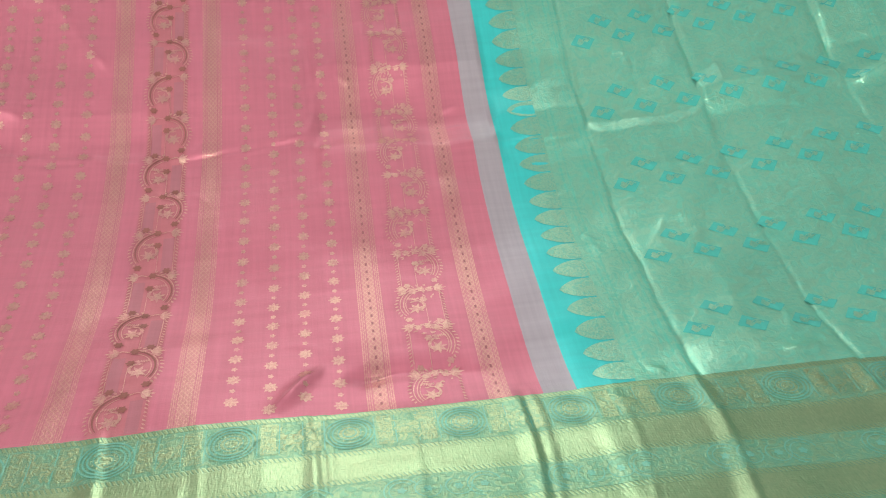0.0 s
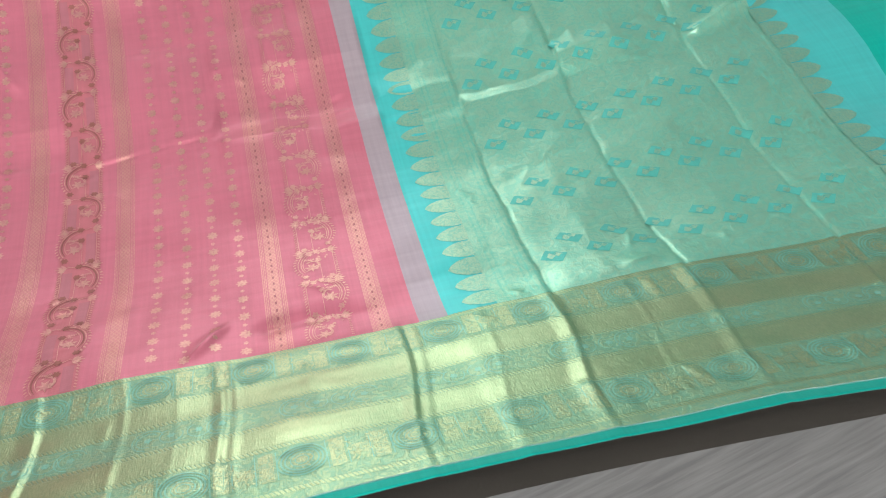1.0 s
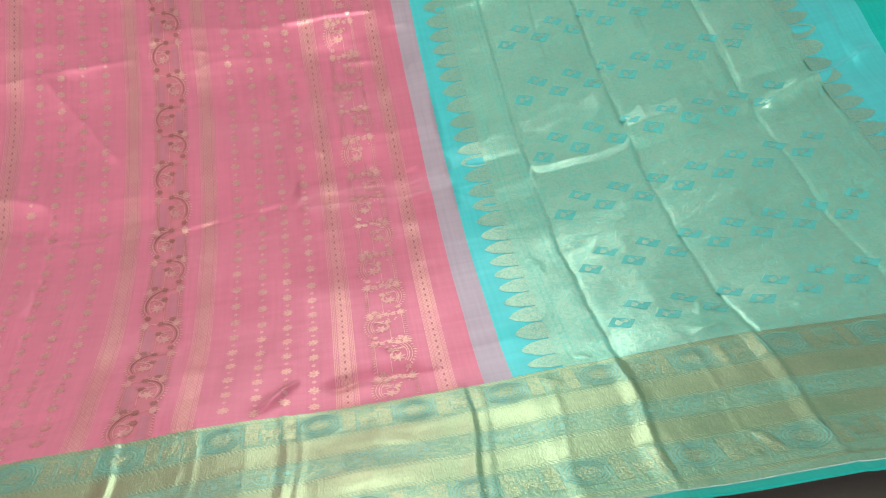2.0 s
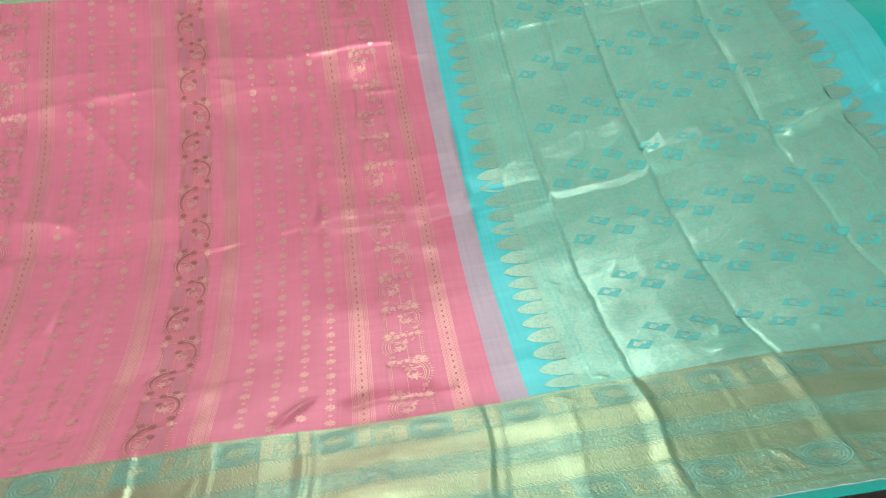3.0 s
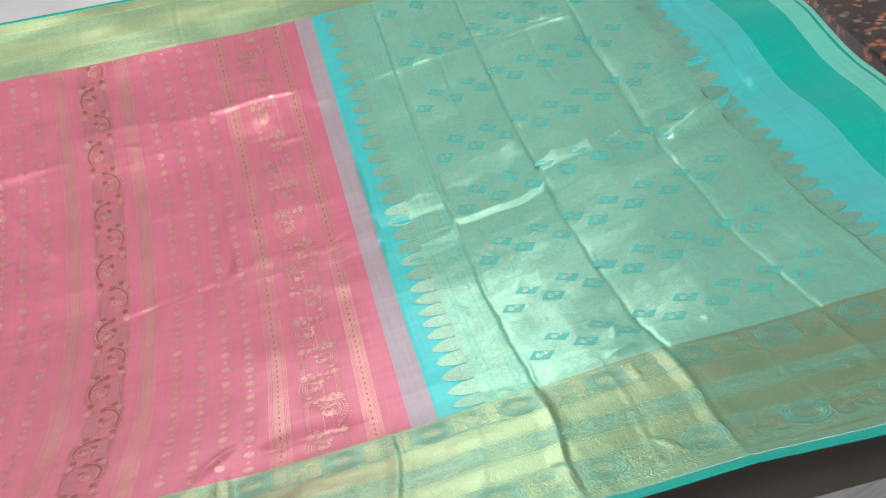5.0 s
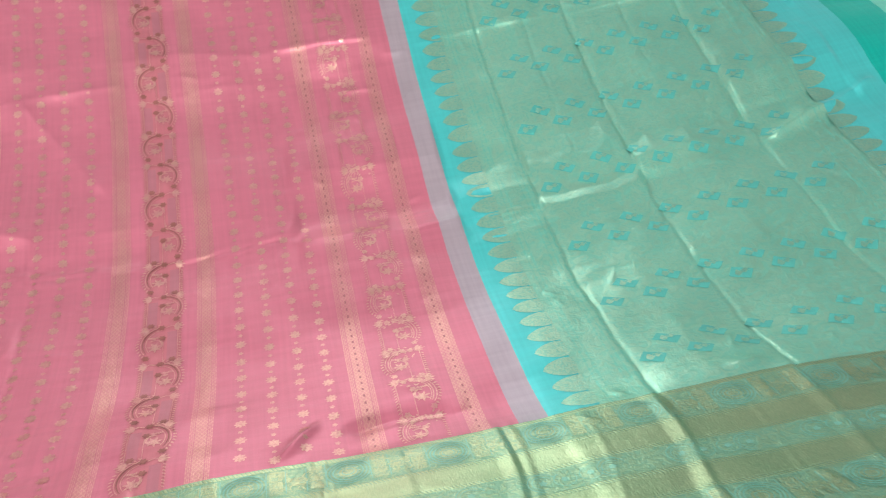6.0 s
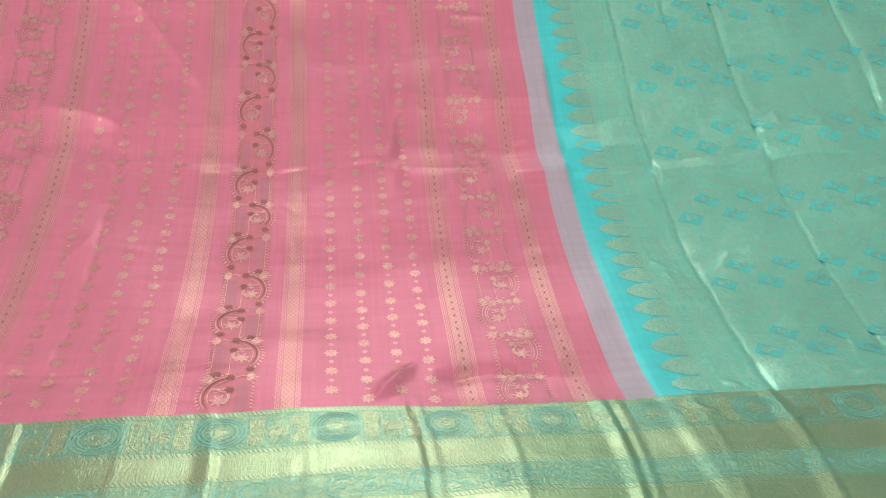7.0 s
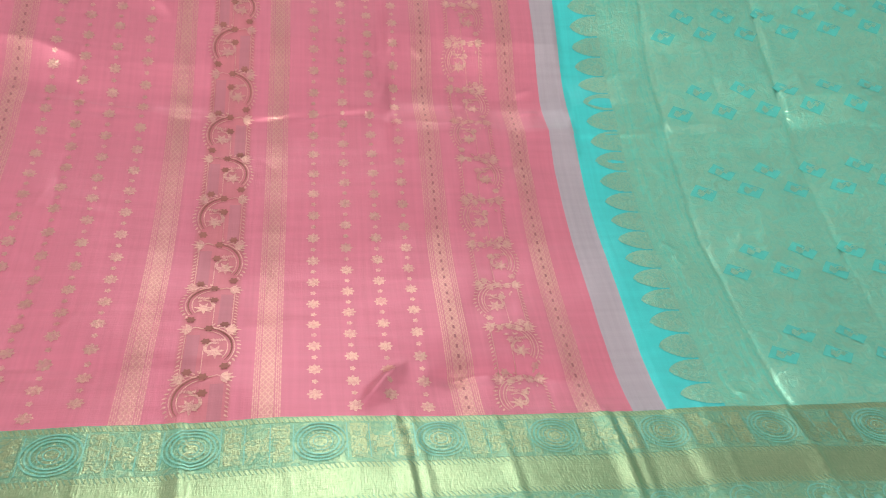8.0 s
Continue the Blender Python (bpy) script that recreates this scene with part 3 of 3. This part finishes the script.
# lozenges left free of metal thread, in pairs of rows, each with a small gold sprig
for row in range(8):
    for k in range(14):
        upper = k % 2
        u, v = 0.148 + 0.0471 * (k // 2) + 0.0245 * upper, 0.277 + 0.107 * row + 0.0258 * upper
        if v > TOPSEAM - 0.02:
            continue
        lean = 0.002 if upper else -0.001
        corners = [(-0.0142, lean), (-0.0052, 0.0118), (0.0142, -lean), (0.0052, -0.0118)]
        rim = []
        for i in range(4):
            (a, b), (c, d) = corners[i], corners[(i + 1) % 4]
            rim += [(u + a + (c - a) * q, v + b + (d - b) * q) for q in (0, 0.33, 0.67)]
        figure("lozenge", M_DIAMOND, pallu, *fan((u, v), rim))
        sprig = [leaflet(u - 0.007, v, 0.009, 0.009, lean * 20), flower(u + 0.0045, v + 0.001, 0.0032, 4), arc(u + 0.004, v - 0.001, 0.0052, 0.2, 2.8, 0.0009), flower(u - 0.003, v + 0.0035, 0.0024, 4)]
        figure("lozenge_sprig", M_ZTEAL, pallu, *joined(*sprig))



def beast(u, v, way):
    """A small beast in thread: body, neck, head, legs and a curled tail."""
    at_u = lambda x: u + way * x
    rump = [(at_u(0.0095 * math.cos(a)), v - 0.001 + 0.006 * math.sin(a)) for a in np.linspace(0, 2 * math.pi, 16, endpoint=False)]
    pieces = [fan((u, v - 0.001), rump), ribbon([(at_u(0.006), v + 0.002), (at_u(0.009), v + 0.008), (at_u(0.008), v + 0.012)], [0.006, 0.004, 0.003])]
    pieces += [flower(at_u(0.0095), v + 0.0125, 0.0034, 5), arc(at_u(-0.011), v + 0.004, 0.0055, 0, 4.6, 0.0014)]
    pieces += [ribbon([(at_u(x), v - 0.004), (at_u(x + 0.002), v - 0.0095), (at_u(x - 0.0005), v - 0.0145)], [0.0032, 0.0022, 0.0014]) for x in (-0.0065, -0.003, 0.004, 0.0075)]
    return joined(*pieces)


# ring medallions, upright blocks and beasts along both rows of the border
for row, v in ((0, 0.196), (1, 0.054)):
    for k in range(17):
        u = 0.016 + 0.0848 * (k - 9) + row * 0.03
        if LEFT + 0.03 < u < 0.57:
            figure("medallion", M_ZBORDER, border, *flower(u, v, 0.0105, 12))
            rings = [arc(u, v, r, 0, 2 * math.pi, 0.0013, 0.93, 26) for r in (0.0185, 0.0155, 0.0125)] + [arc(u, v, r, 0, 2 * math.pi, 0.0008, 0.93, 20) for r in (0.0085, 0.005)]
            figure("ring", M_RING, border, *joined(*rings))
            for du in (0.0262, 0.0586):
                figure("block", M_ZBORDER, border, *bar(u + du - 0.0055, u + du + 0.0055, v - 0.0165, v + 0.0165))
                rails = [ribbon([(u + du + s * 0.0078, v - 0.0165), (u + du + s * 0.0078, v), (u + du + s * 0.0078, v + 0.0165)], 0.0009) for s in (-1, 1)]
                figure("rail", M_RING, border, *joined(*rails))
            figure("beast", M_ZBORDER, border, *beast(u + 0.0424, v, 1 if k % 2 else -1), label="small beast in gold thread")
for k in range(24):
    u, v = LEFT + 0.03 + 0.057 * k, 0.125
    if u < 0.59:
        way = 1 if k % 2 else -1
        figure("scroll", M_RING, border, *joined(arc(u, v, 0.012, 0.3, 4.6, 0.0011, 1.05), arc(u, v, 0.0085, 0.6, 4.9, 0.0009, 1.05), arc(u + way * 0.018, v, 0.009, 2, 6.6, 0.001), flower(u, v, 0.0035, 5), flower(u + way * 0.018, v, 0.0035, 6)))

# all figures are laid on the cloth at once
every = np.concatenate([f[4] for f in FIGURES])
lifts = [np.full(len(f[4]), 0.0007 if f[0] in ("stem", "thread_blossom") else 0.0005 if f[0] in ("lozenge_sprig", "sprig", "ring") else 0.0004 if f[0] == "leaf" else 0.00026) for f in FIGURES]
placed = cloth(every[:, 0], every[:, 1], np.concatenate(lifts))
at = 0
for name, label, material, parent, pts, faces in FIGURES:
    ob = mesh_part(name, placed[at:at + len(pts)], faces, material, parent, pts, label)
    if name == "dots":
        tagged(ob, kind="stuff")
    at += len(pts)

# ---------------------------------------------------------------- bench under the cloth, floor, room
FLOOR = -0.04


def solid(name, lo, hi, material, label="", category="", kind="", bevel=0.004, parent=None):
    bm = bmesh.new()
    bmesh.ops.create_cube(bm, size=1.0)
    for vert in bm.verts:
        vert.co = [lo[i] + (hi[i] - lo[i]) * (vert.co[i] + 0.5) for i in range(3)]
    if bevel:
        bmesh.ops.bevel(bm, geom=bm.edges[:], offset=bevel, segments=2, affect="EDGES")
    me = bpy.data.meshes.new(name)
    bm.to_mesh(me)
    bm.free()
    me.materials.append(material)
    ob = new(name, me)
    ob.parent = parent
    return tagged(ob, label, category, "", kind)


def bench():
    """A padded bench whose hollow top carries the cloth."""
    us, vs = np.linspace(LEFT + 0.01, 0.69, 60), np.linspace(0.035, 1.14, 60)
    uu, vv = np.meshgrid(us, vs, indexing="ij")
    top = lay(uu.ravel(), vv.ravel())
    top[:, 2] -= 0.016
    nu, nv = len(us), len(vs)
    verts = top.tolist()
    faces = [(i * nv + j, (i + 1) * nv + j, (i + 1) * nv + j + 1, i * nv + j + 1) for i in range(nu - 1) for j in range(nv - 1)]
    rim = [i * nv for i in range(nu)] + [(nu - 1) * nv + j for j in range(1, nv)] + [i * nv + nv - 1 for i in range(nu - 2, -1, -1)] + [j for j in range(nv - 2, 0, -1)]
    base = len(verts)
    verts += [(verts[i][0], verts[i][1], FLOOR) for i in rim]
    k = len(rim)
    faces += [(rim[i], base + i, base + (i + 1) % k, rim[(i + 1) % k]) for i in range(k)]
    faces.append(tuple(base + i for i in range(k))[::-1])
    cover = [q for q in faces if len(q) == 4 and max(q) < base]
    skirt = [q for q in faces if not (len(q) == 4 and max(q) < base)]
    seat = tagged(new("bench"), "low dark padded bench with a hollow top under the saree", "bench")
    mesh_part("cushion", verts[:base], cover, M_WOOD, seat, None, "hollow dark cushion")
    mesh_part("skirt", verts, skirt, M_WOOD, seat, None, "", False)
    return seat


bench()
tagged(solid("floor", (-2.4, -2.2, FLOOR - 0.1), (2.4, WALL_Y + 0.15, FLOOR), M_TILE, kind="structure", bevel=0))
mat = solid("floor_mat", (-1.3, -1.5, 0.0), (1.1, 0.06, 0.04), M_MAT, "thick grey woven mat on the floor before the bench", "mat", bevel=0.0015)
mat.matrix_world = pose(0.02, 0.03, FLOOR, 0, 0, 17)
solid("granite_slab", (0.8, 0.55, FLOOR), (2.3, 2.6, 0.0), M_GRANITE, "polished dark brown granite slab with orange flecks", "slab")
wall = 0.15
solid("wall_west", (-2.4 - wall, -2.2, FLOOR - 0.1), (-2.4, WALL_Y, 2.7), M_WALL, kind="structure", bevel=0)
solid("wall_east", (2.4, -2.2, FLOOR - 0.1), (2.4 + wall, WALL_Y, 2.7), M_WALL, kind="structure", bevel=0)
solid("wall_south", (-2.4 - wall, -2.2 - wall, FLOOR - 0.1), (2.4 + wall, -2.2, 2.7), M_WALL, kind="structure", bevel=0)
solid("ceiling", (-2.4 - wall, -2.2 - wall, 2.7), (2.4 + wall, WALL_Y + wall, 2.8), M_CEIL, kind="structure", bevel=0)


def north_wall():
    x1, x2, z1, z2 = WINDOW
    bm = bmesh.new()
    for lo, hi in (((-2.55, FLOOR - 0.1), (x1, z2)), ((x2, FLOOR - 0.1), (2.55, z2)), ((-2.55, z2), (2.55, 2.7))):
        made = bmesh.ops.create_cube(bm, size=1.0)["verts"]
        for vert in made:
            vert.co = (lo[0] + (hi[0] - lo[0]) * (vert.co.x + 0.5), WALL_Y + wall * (vert.co.y + 0.5), lo[1] + (hi[1] - lo[1]) * (vert.co.z + 0.5))
    me = bpy.data.meshes.new("wall_north")
    bm.to_mesh(me)
    bm.free()
    me.materials.append(M_WALL)
    return tagged(new("wall_north", me), kind="structure")


north_wall()
